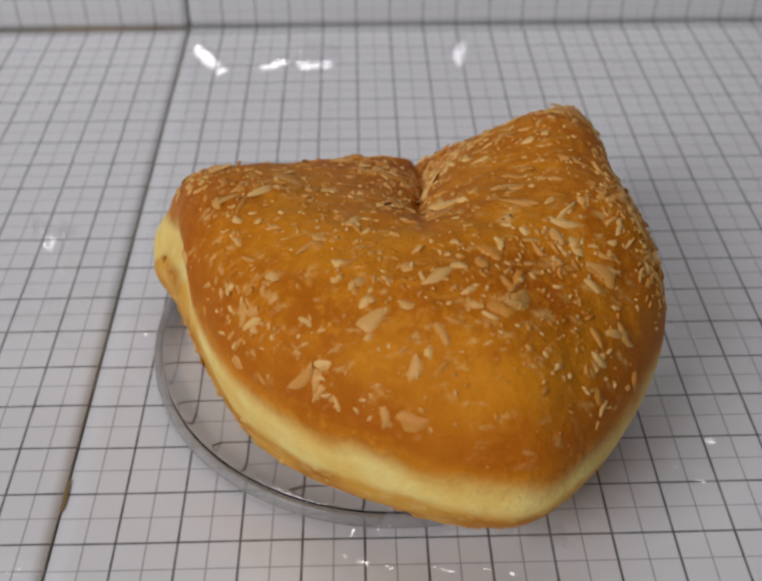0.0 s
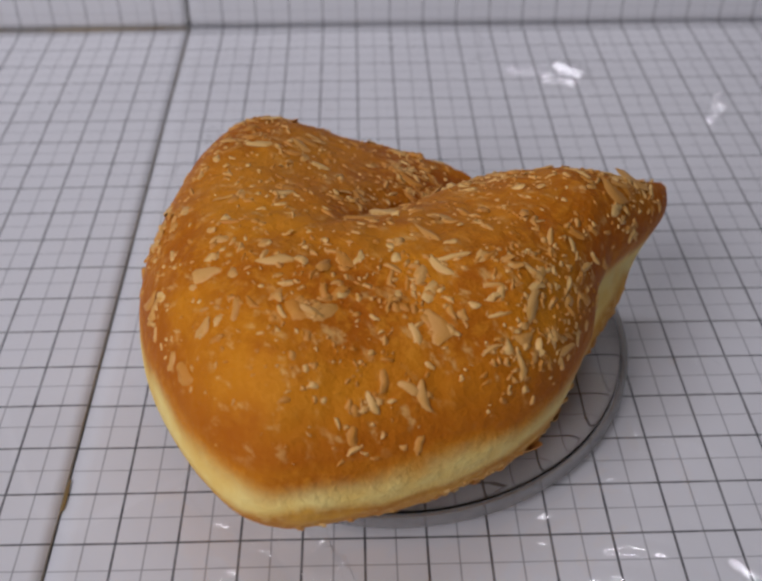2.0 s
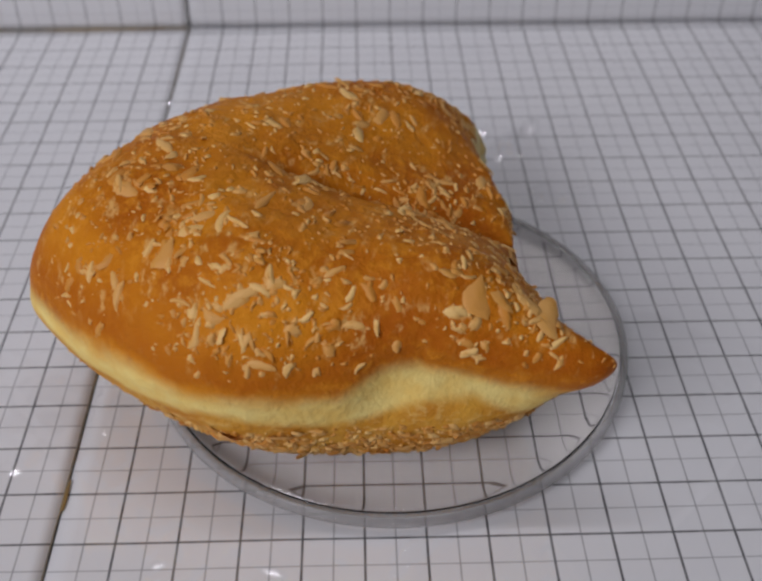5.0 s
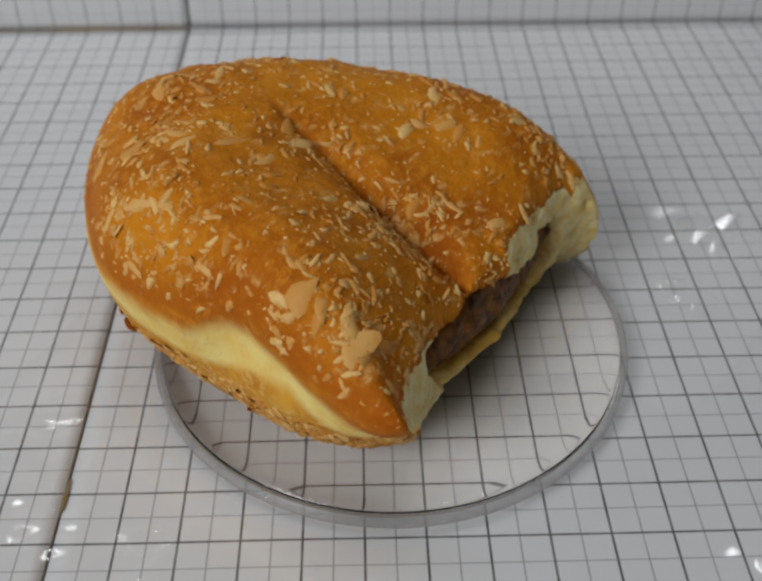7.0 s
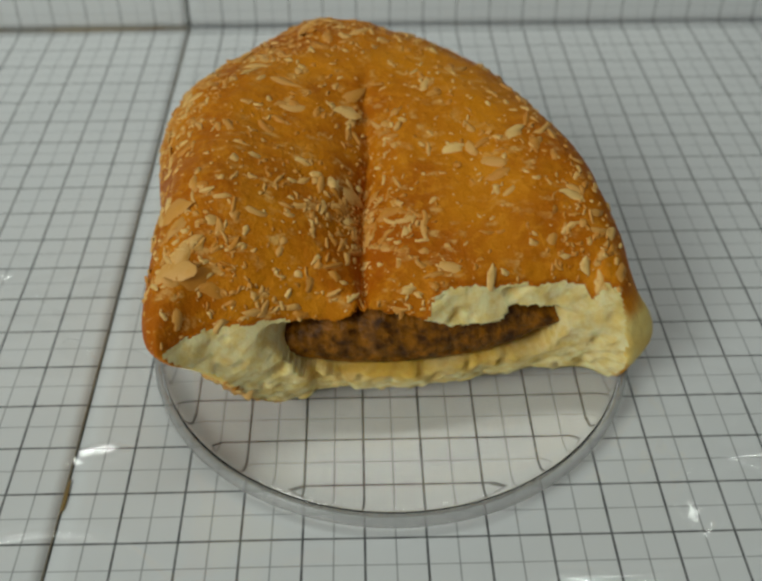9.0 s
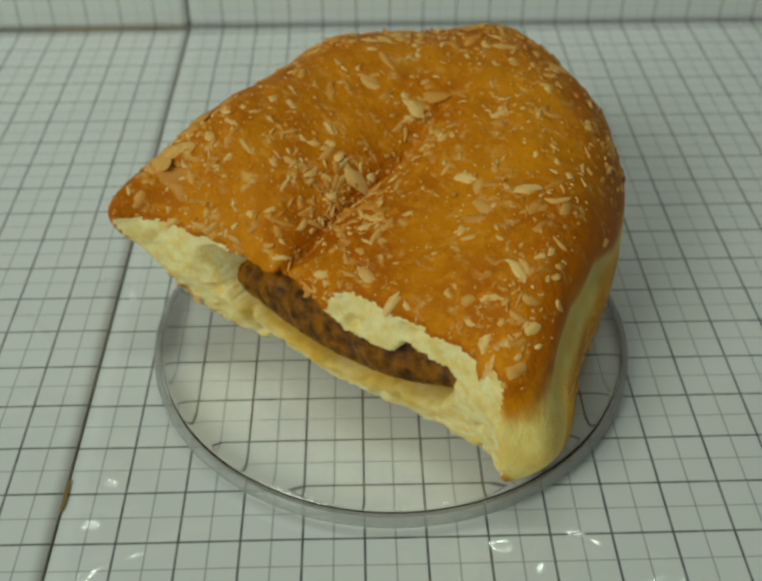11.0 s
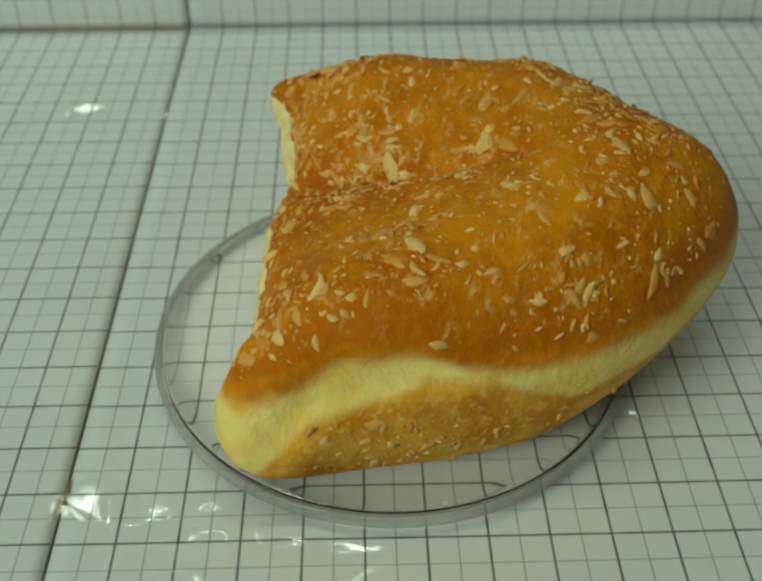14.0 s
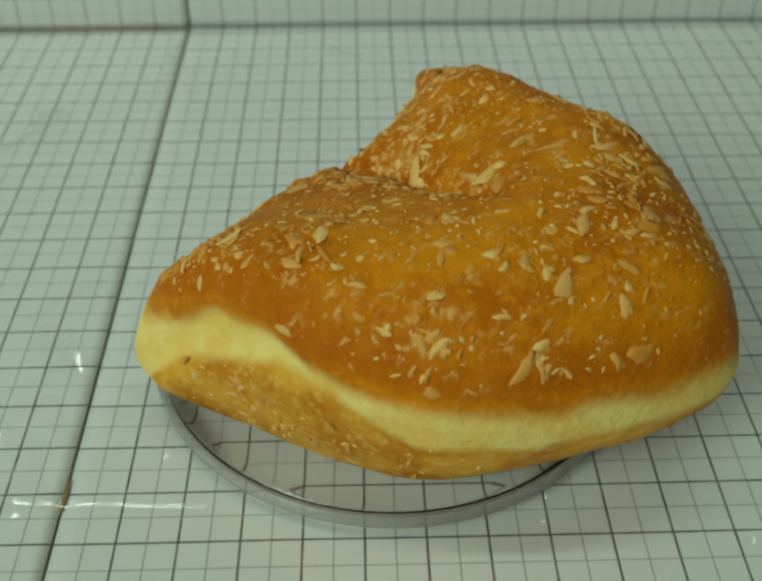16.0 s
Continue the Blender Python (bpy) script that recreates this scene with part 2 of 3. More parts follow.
def fbm(x, y, z, scale, seed):
    return np.array([noise.noise((a * scale + seed, b * scale, c * scale)) for a, b, c in zip(x.ravel(), y.ravel(), z.ravel())]).reshape(x.shape)


# film creases shaped to glint: when each one faces the added overhead light, and where it then lies (seconds, x, y in
# metres)
CREASES = ((0, -0.053, 0.158), (0, -0.043, 0.161), (1, -0.002, 0.163), (1, 0.012, 0.160), (1, 0.025, 0.157), (1, 0.062, 0.152), (1, -0.010, 0.000), (1, -0.004, -0.002), (1, 0.002, -0.004), (1, 0.007, -0.007), (1.5, 0.040, 0.152), (1.5, 0.079, 0.139), (6.5, 0.061, 0.096), (6.5, 0.067, 0.087), (6.5, -0.027, -0.006), (6.5, -0.015, 0.002), (7, 0.070, 0.076), (7, 0.077, 0.075), (7, -0.034, -0.000), (7, -0.021, 0.007), (9, 0.048, 0.169), (9, -0.046, 0.018), (12.5, 0.004, -0.000), (12.5, 0.090, 0.115), (13.5, -0.037, -0.001), (13.5, -0.029, -0.001), (13.5, -0.005, -0.003), (14.5, -0.045, 0.014), (14.5, -0.022, 0.004), (14.5, -0.008, 0.000), (14.5, -0.055, 0.145), (15, -0.021, 0.144))


def turned(t):
    """How far the turning things have turned at t seconds, in radians."""
    for (t0, a0), (t1, a1) in zip(TURN, TURN[1:]):
        if t <= t1:
            return radians(a0 + (a1 - a0) * (t - t0) / (t1 - t0))
    return radians(TURN[-1][1])


def build_film():
    rng = random.Random(5)
    n, half = 440, 0.132
    g = np.linspace(-1, 1, n + 1)
    a, b = np.meshgrid(g, g)
    x, y = half * a * np.sqrt(1 - b * b / 2), half * b * np.sqrt(1 - a * a / 2)
    k = 1 - 0.10 * np.maximum(a * a, b * b) * (0.5 + fbm(x, y, x * 0, 14, 33.0))
    x, y = x * k, y * k
    r = np.hypot(x, y)
    z = 0.0002 + 0.0002 * np.abs(fbm(x, y, x * 0, 30, 2.0))
    ramp = np.clip((r - 0.0460) / 0.0012, 0, 1)
    part = np.clip(5 * (fbm(x, y, x * 0, 24, 7.7) - 0.12), 0, 1)
    z += ramp * (part * 0.0016 * np.abs(fbm(x, y, x * 0, 150, 5.1)) + 0.0006 * np.clip(1 - 16 * np.abs(fbm(x, y, x * 0, 20, 12.2)), 0, 1) ** 2)
    jitter = fbm(x, y, x * 0, 420, 9.0) * 0.000028
    rest = z.copy()
    z = z * 0
    cover = z.copy()
    for t, wx, wy in CREASES:
        turn = turned(t)
        c, s = math.cos(turn), math.sin(turn)
        dx, dy = wx - AXIS[0], wy - AXIS[1]
        px, py = c * dx - s * dy, s * dx + c * dy
        gx = 0.0399 + 3.750 * wx + -5.991 * wx * wy
        gy = 0.2644 + 2.829 * wy + -4.221 * wy * wy + -2.519 * wx * wx
        if t == 1 and wy < 0.002:  # these are tilted to glint in the key light
            gx, gy = 0.40, 0.77
        steep = abs(gx), abs(gy)
        gx, gy = c * gx - s * gy, s * gx + c * gy
        size, ratio, way = rng.uniform(0.0036, 0.0075), rng.uniform(0.22, 0.5), turn + rng.gauss(0.15, 0.3)
        if t == 1 and wy < 0.002:
            size, ratio, way = 0.0075, 0.42, turn - 0.40
        u, v = x - px, y - py
        e = ((u * math.cos(way) + v * math.sin(way)) / size) ** 2 + ((v * math.cos(way) - u * math.sin(way)) / size / ratio) ** 2
        window = np.clip((1.25 - e * (1 + 0.7 * fbm(x, y, x * 0, 300, t))) / 0.5, 0, 1)
        cover = np.maximum(cover, window * ramp)
        z += ramp * window * (u * gx + v * gy + 1.1 * size * (steep[0] + ratio * steep[1]) + jitter)
    z += rest * (1 - cover)
    verts = np.stack([x, y, z + 0.0003], -1).reshape(-1, 3)
    row = n + 1
    f = [(j * row + i, j * row + i + 1, (j + 1) * row + i + 1, (j + 1) * row + i) for j in range(n) for i in range(n)]
    ob = mesh_object("plastic_film", verts, f, M_FILM, smooth=True)
    ob.visible_shadow = False
    return tagged(ob, "crumpled clear plastic film lying on the grid paper", "plastic film")


def lathe(profile, n=128):
    v, f = [], []
    for r, z in profile:
        for k in range(n):
            a = 2 * math.pi * k / n
            v.append((r * math.cos(a), r * math.sin(a), z))
    m = len(profile)
    for j in range(m - 1):
        for k in range(n):
            f.append((j * n + k, j * n + (k + 1) % n, (j + 1) * n + (k + 1) % n, (j + 1) * n + k))
    f.append(tuple(reversed(range(n))))
    f.append(tuple(range((m - 1) * n, m * n)))
    return v, f


DISH_TOP = 0.0046


def build_dish():
    root = tagged(new("clear_dish"), "round clear acrylic disc with a raised rounded rim", "dish")
    v, f = lathe([(0.0430, 0.0024), (0.0435, 0.0026), (0.0437, 0.0031), (0.0437, 0.0039), (0.0434, 0.0043), (0.0428, 0.0045), (0.0415, 0.0046)])
    plate = mesh_object("plate", v, f, M_GLASS, root)
    plate.visible_shadow = False
    plate.data.materials.append(M_RIM)
    for p in plate.data.polygons:
        p.use_smooth = len(p.vertices) == 4
        p.material_index = 1 if abs(p.normal.z) < 0.5 else 0
    # rim, a rounded ring round the plate
    v, f = [], []
    n, m = 160, 14
    for i in range(n):
        a = 2 * math.pi * i / n
        for j in range(m):
            b = 2 * math.pi * j / m
            c, d = math.cos(b), math.sin(b)
            r = 0.04450 + 0.00068 * math.copysign(abs(c) ** 0.6, c)
            z = 0.0030 + 0.0014 * math.copysign(abs(d) ** 0.6, d)
            v.append((r * math.cos(a), r * math.sin(a), z))
    for i in range(n):
        for j in range(m):
            f.append((i * m + j, ((i + 1) % n) * m + j, ((i + 1) % n) * m + (j + 1) % m, i * m + (j + 1) % m))
    mesh_object("rim", v, f, M_RIM, root, True, "greyish clear rim catching light")
    return root


# shape of the bun, in centimetres
BUN_C = (0.2, -1.3)
# upper and lower edge of the pale side band: angle round the bun in degrees, height
BAND_TOP = ((0, 2.95), (10, 3.05), (18, 3.40), (26, 3.52), (31, 3.30), (36, 3.12), (41, 2.95), (47, 2.65), (143, 2.50), (153, 2.75), (158, 3.05),
            (163, 3.30), (176, 3.36), (183, 3.20), (192, 3.05), (208, 3.02), (240, 3.05), (262, 3.15), (297, 3.16), (313, 3.10), (325, 3.20), (337, 3.05), (360, 2.95))
BAND_FOOT = ((0, 2.30), (6, 2.12), (15, 2.20), (22, 2.40), (27, 2.62), (34, 2.58), (40, 2.35), (47, 2.0), (143, 0.60), (150, 1.50), (156, 1.95), (163, 2.20),
             (172, 2.45), (180, 2.70), (198, 2.65), (204, 2.40), (211, 2.28), (220, 2.10), (235, 2.15), (250, 2.30), (280, 2.50), (297, 2.65), (324, 2.35), (340, 2.50), (360, 2.30))
# the torn side from x- to x+: edge of the upper crust and roof of the hollow (x, height)
LIP = ((-4.2, 2.40), (-3.9, 2.60), (-3.5, 2.80), (-3.3, 2.48), (-3.1, 2.75), (-2.1, 2.85), (-1.4, 2.98), (-0.74, 3.02), (-0.6, 2.92), (-0.5, 2.55),
       (-0.28, 2.60), (0.6, 2.76), (0.95, 2.50), (1.7, 2.72), (2.2, 2.89), (2.8, 2.98), (3.8, 3.10))
ROOF = ((-2.75, 2.32), (-1.95, 2.50), (-1.8, 2.26), (-0.9, 2.32), (-0.6, 2.44), (-0.3, 2.58), (0.6, 2.74), (0.95, 2.48), (1.4, 2.62), (2.05, 2.72))


def series(c, a):
    s = c[0]
    for k in range(1, (len(c) + 1) // 2):
        s = s + c[2 * k - 1] * np.cos(k * a) + c[2 * k] * np.sin(k * a)
    return s


def profile(table, x):
    return np.interp(x, [p[0] for p in table], [p[1] for p in table])


def tear_plane(x, z):
    """How far the bun reaches in y on its torn side."""
    w = z - 1.6
    x = np.clip(x, -4.8, 4.4)
    return 2.29 + 0.04 * x - 0.064 * x ** 2 + 0.019 * x ** 3 + 0.008 * x ** 4 + (0.233 + 0.002 * x - 0.008 * x ** 2) * w - 0.261 * w * w


def bun_surface(nphi=520, nlow=90, ntop=150):
    """The whole bun as rings from the bottom centre over the rim to the top centre, with the band's edges."""
    phi = np.linspace(0, 2 * np.pi, nphi, endpoint=False)
    rim = series((4.396, 0.257, 0.305, -0.32, -0.161, -0.229, 0.152, -0.075, -0.082, 0.058, -0.064, 0.019, -0.055), phi)
    chin = np.degrees(phi)
    rim = rim + 0.16 * np.exp(-((chin - 289) / 9) ** 2) - 0.08 * np.exp(-((chin - 267) / 12) ** 2)
    foot = series((0.758, -0.116, 0.112, 0.038, -0.038, 0.047, 0.0, -0.014, 0.027), phi)
    ze = series((2.725, 0.055, 0.173, -0.009, -0.062), phi)
    zb = DISH_TOP / CM + 0.005
    X, Z = [], []
    for s in np.linspace(0.02, 1, 16)[:-1]:
        X.append(foot * s), Z.append(np.full(nphi, zb))
    for u in np.linspace(0, 1, nlow)[:-1]:
        X.append(foot + (1 - foot) * np.clip(1 - (1 - u) ** 1.392, 0, 1) ** (1 / 1.392)), Z.append(zb + (ze - zb) * u)
    r = len(X)
    for u in np.linspace(0, 1, ntop):
        X.append(np.full(nphi, np.cos(u * np.pi / 2) ** 0.9 if u < 1 else 0.0) * 0.999 + 0.001)
    rho = np.array(X)
    x = BUN_C[0] + rho * rim * np.cos(phi)
    y = BUN_C[1] + rho * rim * np.sin(phi)
    z = np.zeros_like(x)
    z[:r] = np.array(Z)
    a, b = x[r:], y[r:] + 1.3
    top = 4.29 - 0.345 * b + 0.141 * a ** 2 + 0.022 * b ** 2 + 0.027 * a + 0.062 * a * b + 0.015 * a * a * b - 0.003 * b ** 3
    z[r:] = ze + (top - ze) * np.clip(1 - rho[r:] ** 2.02, 0, 1) ** (1 / 1.467)
    # round off the shoulder where side and top meet
    for _ in range(30):
        for g in (x, y, z):
            g[r - 16:r + 17] = 0.5 * g[r - 16:r + 17] + 0.25 * (g[r - 17:r + 16] + g[r - 15:r + 18])
    deg = np.degrees(phi)
    upper, lower = profile(BAND_TOP, deg), profile(BAND_FOOT, deg)
    over, under = z - upper, z - lower
    # the band sinks in as a valley under the corners, and a little all round
    sink = 0.05 + 0.24 * sstep(deg, 8, 22) * (1 - sstep(deg, 34, 46)) + 0.30 * sstep(deg, 140, 158) * (1 - sstep(deg, 176, 196))
    halfway, span = 0.5 * (upper + lower) - 0.05, 0.45 * (upper - lower) + 0.12
    sink = sink * np.exp(-((z - halfway) / span) ** 2) * (rho > 0.6)
    x, y = x - sink * np.cos(phi), y - sink * np.sin(phi)
    return x, y, z, over, under


def flake_mesh(rng, length, width):
    """A thin, curled, ragged flake: outline below, smaller outline on top."""
    n = rng.randint(11, 17)
    low, top = [], []
    bend = rng.uniform(-0.35, 0.35)
    w = rng.uniform(0.8, 1.1)
    for k in range(n):
        a = 2 * math.pi * k / n + rng.uniform(-0.18, 0.18)
        w = min(1.25, max(0.40, w + rng.uniform(-0.38, 0.38)))
        px, py = 0.5 * length * math.cos(a) * w, 0.5 * width * math.sin(a) * w
        py += bend * px * px / length * 2
        lift = 0.10 * px * px / length
        low.append((px, py, lift - 0.0003))
        top.append((px * 0.72, py * 0.66, lift + rng.uniform(0.00000, 0.00012)))
    v = low + top
    f = [(k, (k + 1) % n, n + (k + 1) % n, n + k) for k in range(n)] + [tuple(n + k for k in range(n))]
    return v, f


# larger flakes with a place of their own on the crust (x, y in centimetres, size in millimetres)
BIG_FLAKES = ((0.86, 1.2, 6), (3.45, 1.23, 9), (3.3, 2.1, 7), (0.7, -1.85, 9), (-0.77, -3.27, 6), (-1.09, -0.64, 6), (-1.42, -0.58, 5),
              (-0.06, -0.08, 5), (-0.54, 0.74, 5), (2.54, 1.32, 5), (0.5, -4.59, 5), (0.09, -5.33, 6), (2.37, -2.44, 7), (2.9, -3.22, 7),
              (3.13, -4.0, 6), (-0.39, -4.22, 6), (-1.34, -3.91, 4), (-0.67, -2.02, 6), (1.51, -4.16, 5), (3.54, -1.62, 6), (1.44, -3.0, 6),
              (-0.89, -4.89, 5), (-3.39, -1.48, 4), (0.13, -4.92, 5), (1.11, -3.37, 5))


def scatter_flakes(root, verts, faces, over):
    rng = random.Random(11)
    q = np.array(faces)
    p0, p1, p3, p2 = verts[q[:, 0]], verts[q[:, 1]], verts[q[:, 3]], verts[q[:, 2]]
    nrm = np.cross(p1 - p0, p3 - p0)
    size = np.linalg.norm(nrm, axis=1) + 1e-15
    nrm = nrm / size[:, None]
    mid = (p0 + p1 + p2 + p3) / 4
    over = over[q[:, 0]]
    up = nrm[:, 2] > 0.15
    top = up & (over > 0.12)
    x, y, z = (mid / CM).T
    patch = np.array([noise.noise((a * 0.9 + 5, b * 0.9, 0.3)) for a, b in zip(x, y)])
    want = np.where(top, size * (0.5 + np.clip(patch * 1.1, -0.3, 0.7)) * (0.35 + 0.65 * sstep(y, -5.4, -3.4)), 0)
    want *= 1 + 0.9 * np.exp(-((x - 0.4) / 0.9) ** 2) * sstep(y, -1.5, 0.5) + 0.45 * sstep(x, 1.2, 3.0) * (1 - sstep(y, 0.6, 2.0))
    want *= 0.25 + 0.75 * sstep(over, 0.15, 0.9)
    heap = np.cumsum(want) / want.sum()

    def seat(i, lift, tilt):
        n = Vector(nrm[i])
        turn = n.to_track_quat("Z", "Y").to_matrix().to_4x4()
        spin = Euler((rng.gauss(0, tilt), rng.gauss(0, tilt), rng.uniform(0, 6.28))).to_matrix().to_4x4()
        return Matrix.Translation(Vector(mid[i]) + n * lift) @ turn @ spin

    kinds = []
    for k in range(32):
        v, f = flake_mesh(rng, 0.003, rng.uniform(0.0009, 0.0021))
        me = bpy.data.meshes.new("flake")
        me.from_pydata(v, [], f)
        me.materials.append(M_FLAKE)
        me.polygons.foreach_set("use_smooth", [True] * len(me.polygons))
        kinds.append(me)
    for bx, by, mm in BIG_FLAKES:
        i = int(np.argmin((x - bx) ** 2 + (y - by) ** 2 + np.where(top, 0, 50)))
        ob = new("flake", rng.choice(kinds))
        ob.parent = root
        ob.matrix_basis = seat(i, 0.0002, 0.06) @ Matrix.Diagonal((mm / 4.4, mm / 4.4, 1.0, 1))
    for _ in range(270):
        i = int(np.searchsorted(heap, rng.random()))
        k = min(2.0, max(0.55, rng.lognormvariate(-0.08, 0.40)))
        ob = new("flake", rng.choice(kinds))
        ob.parent = root
        ob.matrix_basis = seat(i, 0.0001 + 0.0001 * rng.random(), 0.10) @ Matrix.Diagonal((k, k * rng.uniform(0.6, 1.1), 1, 1))
    # fine crumbs over the top and along the foot, too small to count
    v, f = [], []
    low = (mid[:, 2] > DISH_TOP + 0.0006) & (mid[:, 2] < 0.020) & (over < -0.55) & (nrm[:, 2] > -0.9)
    foot = np.where(low, size * (0.1 + sstep(y, -4.5, -1.5)) * (0.5 + 1.5 * sstep(x, 0.0, 3.0)) * (1 - sstep(-x, 2.8, 3.4) * sstep(y, -0.2, 0.5)), 0)
    foot_heap = np.cumsum(foot) / foot.sum()
    for k in range(3000):
        i = int(np.searchsorted(heap if k < 2000 else foot_heap, rng.random()))
        s = min(0.0030, 0.0005 + rng.expovariate(1500))
        s = s * 1.3 if k >= 2000 else s
        fv, ff = flake_mesh(rng, s, s * rng.uniform(0.35, 0.8))
        m = seat(i, 0.0001, 0.25)
        n = len(v)
        v += [tuple(m @ Vector(p)) for p in fv]
        f += [tuple(n + a for a in p) for p in ff]
    ob = mesh_object("crumb_dust", v, f, M_FLAKE, root, True, "tiny pale crisp crumbs")
    tagged(ob, kind="stuff")


def build_bun():
    root = new("bun")
    tagged(root, "torn golden-brown bun with flaky crumbs and brown filling", "bread bun")
    x, y, z, over, under = bun_surface()
    nr, nphi = x.shape
    # the crease that runs from the tear over the top
    x0 = 0.48 + 0.04 * y + 0.04 * np.sin(2.1 * y)
    groove = (0.36 * np.exp(-((x - x0) / 0.45) ** 2) + 0.22 * np.exp(-((x - x0) / 0.11) ** 2)) * sstep(y, -3.0, 0.0)
    z = np.where(z > 2.6, z - groove * sstep(z, 2.6, 3.4), z)
    # one corner pulled out low on the side, the other pulled up to a point
    ear = sstep(y, -0.8, 1.6) * np.exp(-((z - 1.5) / 1.2) ** 2) * sstep(-x, 1.5, 3.5)
    x = x - 1.128 * ear
    tip = np.exp(-((y - 2.6) / 1.1) ** 2) * np.exp(-((z - 3.0) / 0.8) ** 2) * sstep(x, 2.0, 3.8)
    x, y, z = x + 0.175 * tip, y + 0.794 * tip, z + 0.212 * tip
    # its toe reaches out over the dish
    toe = sstep(y, 0.0, 1.4) * sstep(-x, 2.5, 3.8) * np.exp(-((z - 0.9) / 0.9) ** 2)
    x, y = x - 0.09 * toe, y - 0.05 * toe
    # soft dents
    d = fbm(x, y, z, 0.55, 3.0) * 0.06 + fbm(x, y, z, 1.7, 8.0) * 0.05 + fbm(x, y, z, 5.0, 18.0) * 0.012
    z = np.where(z > 0.7, z + d * sstep(z, 0.7, 1.5), z)
    # the tear
    lip = profile(LIP, x) + fbm(x, y * 0, z * 0, 4.5, 44.0) * 0.06 + fbm(x, y * 0, z * 0, 12.0, 45.0) * 0.04
    roof = profile(ROOF, x) + 0.06 + fbm(x, y * 0, z * 0, 5.0, 51.0) * 0.05 + fbm(x, y * 0, z * 0, 13.0, 52.0) * 0.03
    jag = fbm(x, y * 0, z, 1.6, 12.0) * 0.09 + fbm(x, y * 0, z, 5.0, 31.0) * 0.035 + fbm(x, y * 0, z, 11.0, 37.0) * 0.012
    jag = jag + fbm(x, y * 0, z, 7.0, 33.0) * 0.07 * (1 - sstep(z, 1.7, 2.0))
    jag = jag * (1 - 0.7 * sstep(z, lip, lip + 0.25))
    # the floor in the middle is torn further back than the block beside it
    step = 0.05 * (1 - sstep(x, 1.36, 1.46)) * sstep(x, -3.0, -2.2) * (1 - sstep(z, 1.75, 1.95))
    cut = tear_plane(x, z) + jag - step + 0.12 * sstep(x, 1.4, 1.5) * (1 - sstep(x, 2.2, 3.0)) * (1 - sstep(z, 1.9, 2.3))
    cut = cut + 0.26 * np.exp(-((x - 2.4) / 0.65) ** 2) * sstep(z, 1.6, 2.4) - 0.25 * sstep(x, 2.9, 3.6) * (1 - sstep(z, 2.3, 2.8))
    cut = cut + 0.06 * np.exp(-((z - 1.4) / 0.4) ** 2) * sstep(x, -3.4, -2.4) * (1 - sstep(x, 1.0, 2.0))
    cut = cut - 0.07 * sstep(z, 2.0, 2.5) * sstep(x, -3.0, -1.8) * (1 - sstep(x, 0.9, 1.8))
    torn = y > cut
    soft = 0.03 + 0.24 * sstep(z, lip, lip + 0.5)
    e = (y - cut) / soft
    face = y - soft * np.logaddexp(0, e)
    # floor of the hollow, higher at its ends
    sill = 1.44 + 0.25 * sstep(x, 0.9, 1.7) + 0.7 * sstep(x, 1.5, 2.1) + 0.5 * sstep(-x, 2.5, 2.9) + fbm(x, y * 0, z * 0, 3.0, 70.0) * 0.08
    hollow = sstep(x, -2.95, -2.45) * (1 - sstep(x, 1.45, 2.2)) * sstep(z, sill - 0.06, sill + 0.04) * (1 - sstep(z, roof - 0.08, roof))
    yy = np.where(y > cut - 3 * soft, face, y) - np.where(torn, hollow * 1.3, 0)
    # crumb holes in the torn face
    pit = np.clip(fbm(x, y * 0, z, 3.4, 80.0) - 0.22, 0, 1) * 0.35
    yy = yy - np.where(torn & (z < lip - 0.05), pit * sstep(y - cut, 0.0, 0.1), 0)
    verts = np.stack([x, yy, z], -1).reshape(-1, 3) * CM
    crust, crumb = [], []
    tf, zf, lf = torn.ravel(), z.ravel(), lip.ravel()
    for j in range(nr - 1):
        for k in range(nphi):
            q = (j * nphi + k, j * nphi + (k + 1) % nphi, (j + 1) * nphi + (k + 1) % nphi, (j + 1) * nphi + k)
            inner = tf[q[0]] and tf[q[2]] and zf[q[0]] < lf[q[0]]
            (crumb if inner else crust).append(q)
    crust_count = len(crust)
    crust.append(tuple(range((nr - 1) * nphi, nr * nphi)))
    crust.append(tuple(reversed(range(nphi))))

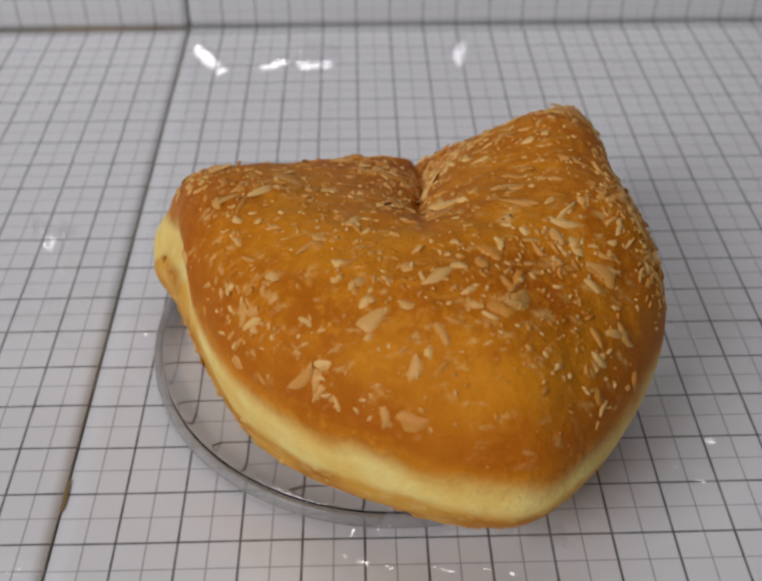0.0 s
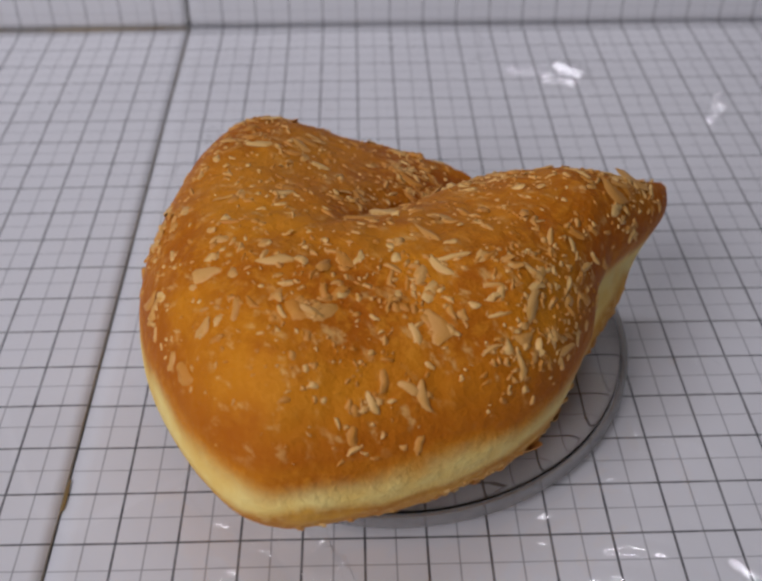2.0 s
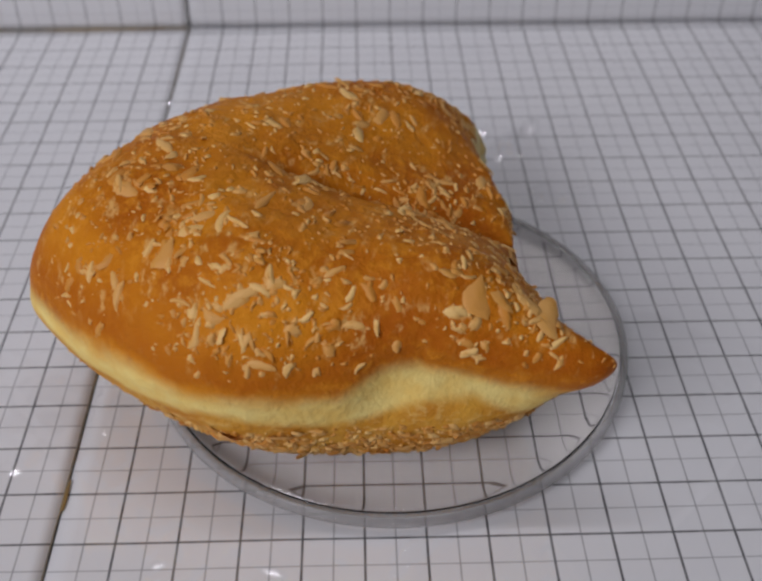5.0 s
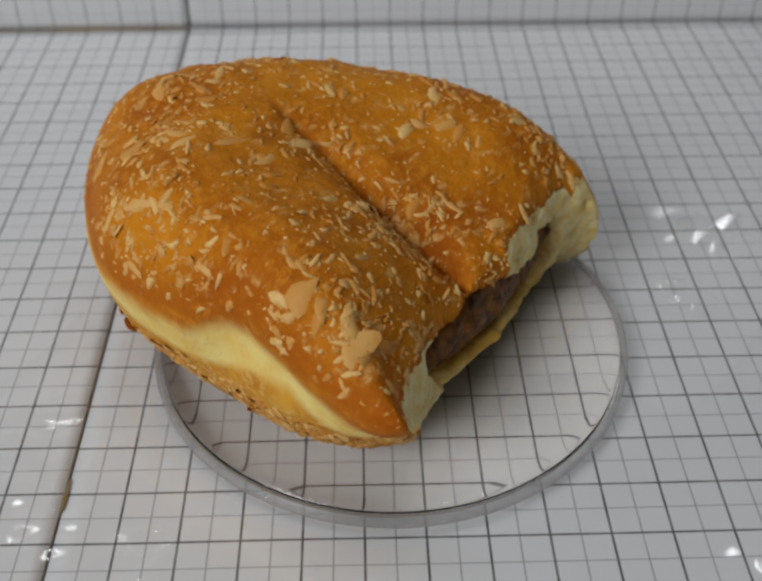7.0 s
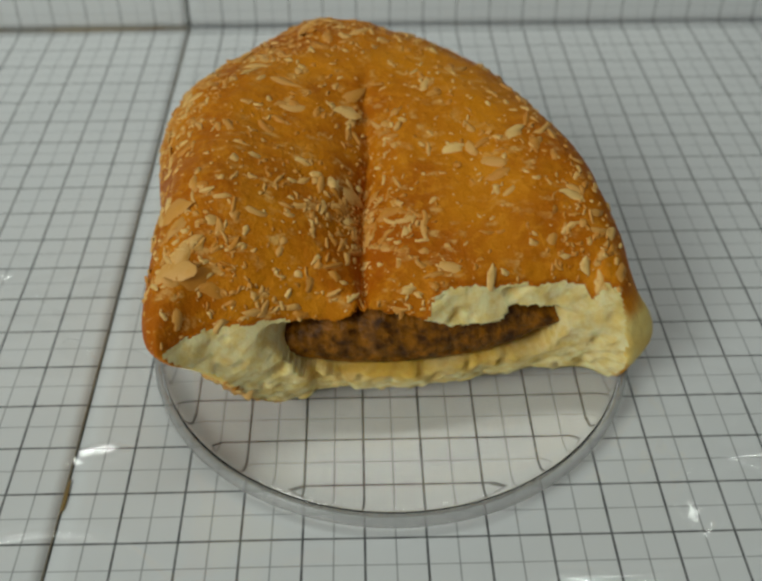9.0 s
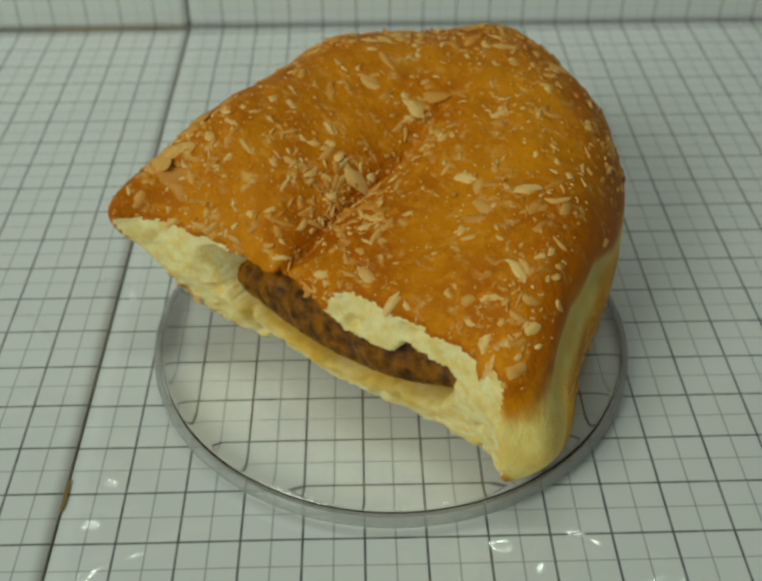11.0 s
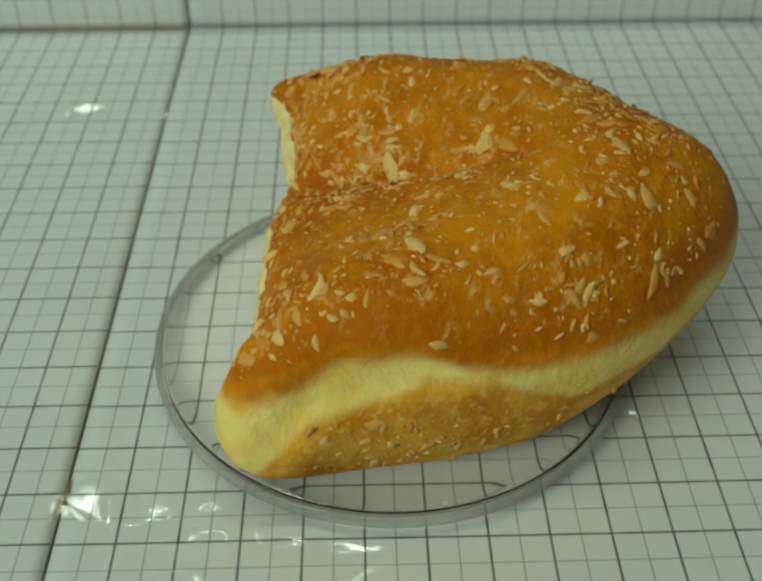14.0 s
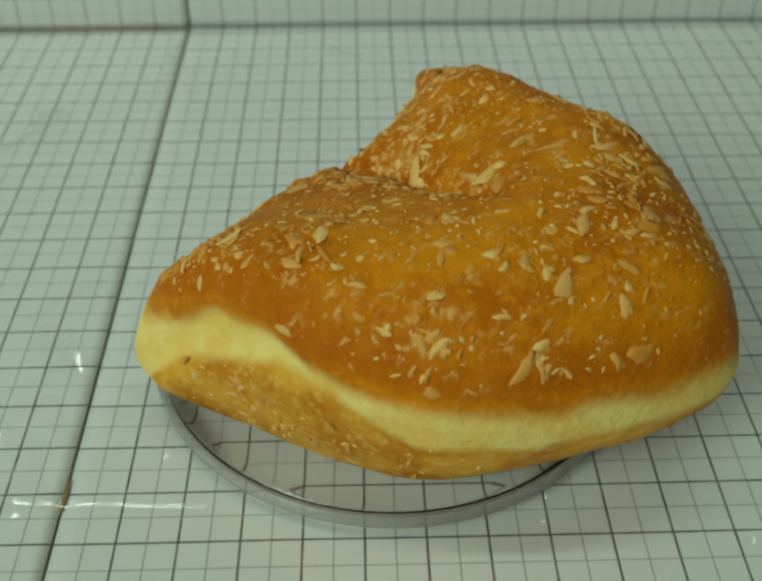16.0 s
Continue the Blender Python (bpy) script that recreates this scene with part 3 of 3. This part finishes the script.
    def submesh(name, faces, mat, label):
        used = sorted({i for q in faces for i in q})
        idx = {a: b for b, a in enumerate(used)}
        ob = mesh_object(name, [verts[i] for i in used], [[idx[i] for i in q] for q in faces], mat, root, True, label)
        for key, values in (("over_band", over), ("under_band", under)):
            ob.data.attributes.new(key, "FLOAT", "POINT").data.foreach_set("value", values.ravel()[used].astype(np.float32))
        return ob

    # on the torn side the crust's edge takes the place of the band
    front = sstep(y - cut, -0.35, -0.05)
    over = over * (1 - front) + (z - lip + 0.12 + 1.1 * sstep(z - lip, 0.02, 0.14)) * front
    under = under * (1 - front) + (z - 1.1) * front
    submesh("crust", crust, M_CRUST, "glossy golden-brown crust with a pale side band")
    submesh("crumb", crumb, M_CRUMB, "pale yellow torn crumb")
    scatter_flakes(root, verts, crust[:crust_count], over.ravel())
    # filling: a sticky mass that fills the hollow, its face just behind the tear
    v, f = [], []
    nu, nv = 150, 70
    for i in range(nu + 1):
        px = -2.85 + 4.9 * i / nu
        taper = min(1.0, 4 * min(i, nu - i) / nu) ** 0.5
        front = float(tear_plane(np.float64(px), np.float64(2.0))) - 0.20
        for j in range(nv):
            b = 2 * math.pi * j / nv
            c, d = math.cos(b), math.sin(b)
            py = front - 0.8 + 0.8 * math.copysign(abs(c) ** 0.5, c) - 0.10 * max(0.0, d)
            pz = 1.96 + 0.62 * taper * math.copysign(abs(d) ** 0.75, d)
            w = 0.07 * noise.noise((px * 2, py * 2, pz * 2)) + 0.035 * noise.noise((px * 6, py * 6, pz * 6)) + 0.03 * noise.noise((px * 14, py * 14, pz * 14))
            v.append((px * CM, (py + w) * CM, (pz + w * 0.5) * CM))
    for i in range(nu):
        for j in range(nv):
            f.append((i * nv + j, i * nv + (j + 1) % nv, (i + 1) * nv + (j + 1) % nv, (i + 1) * nv + j))
    f += [tuple(reversed(range(nv))), tuple(range(nu * nv, (nu + 1) * nv))]
    mesh_object("filling", v, f, M_FILLING, root, True, "dark brown sticky filling")
    return root


film_thing = build_film()
dish_thing = build_dish()
bun_thing = build_bun()

def motions():
    rows = [(t, pose(AXIS[0], AXIS[1], 0, 0, 0, -a)) for t, a in TURN]
    for thing in (film_thing, dish_thing, bun_thing):
        walk(thing, rows)


motions()
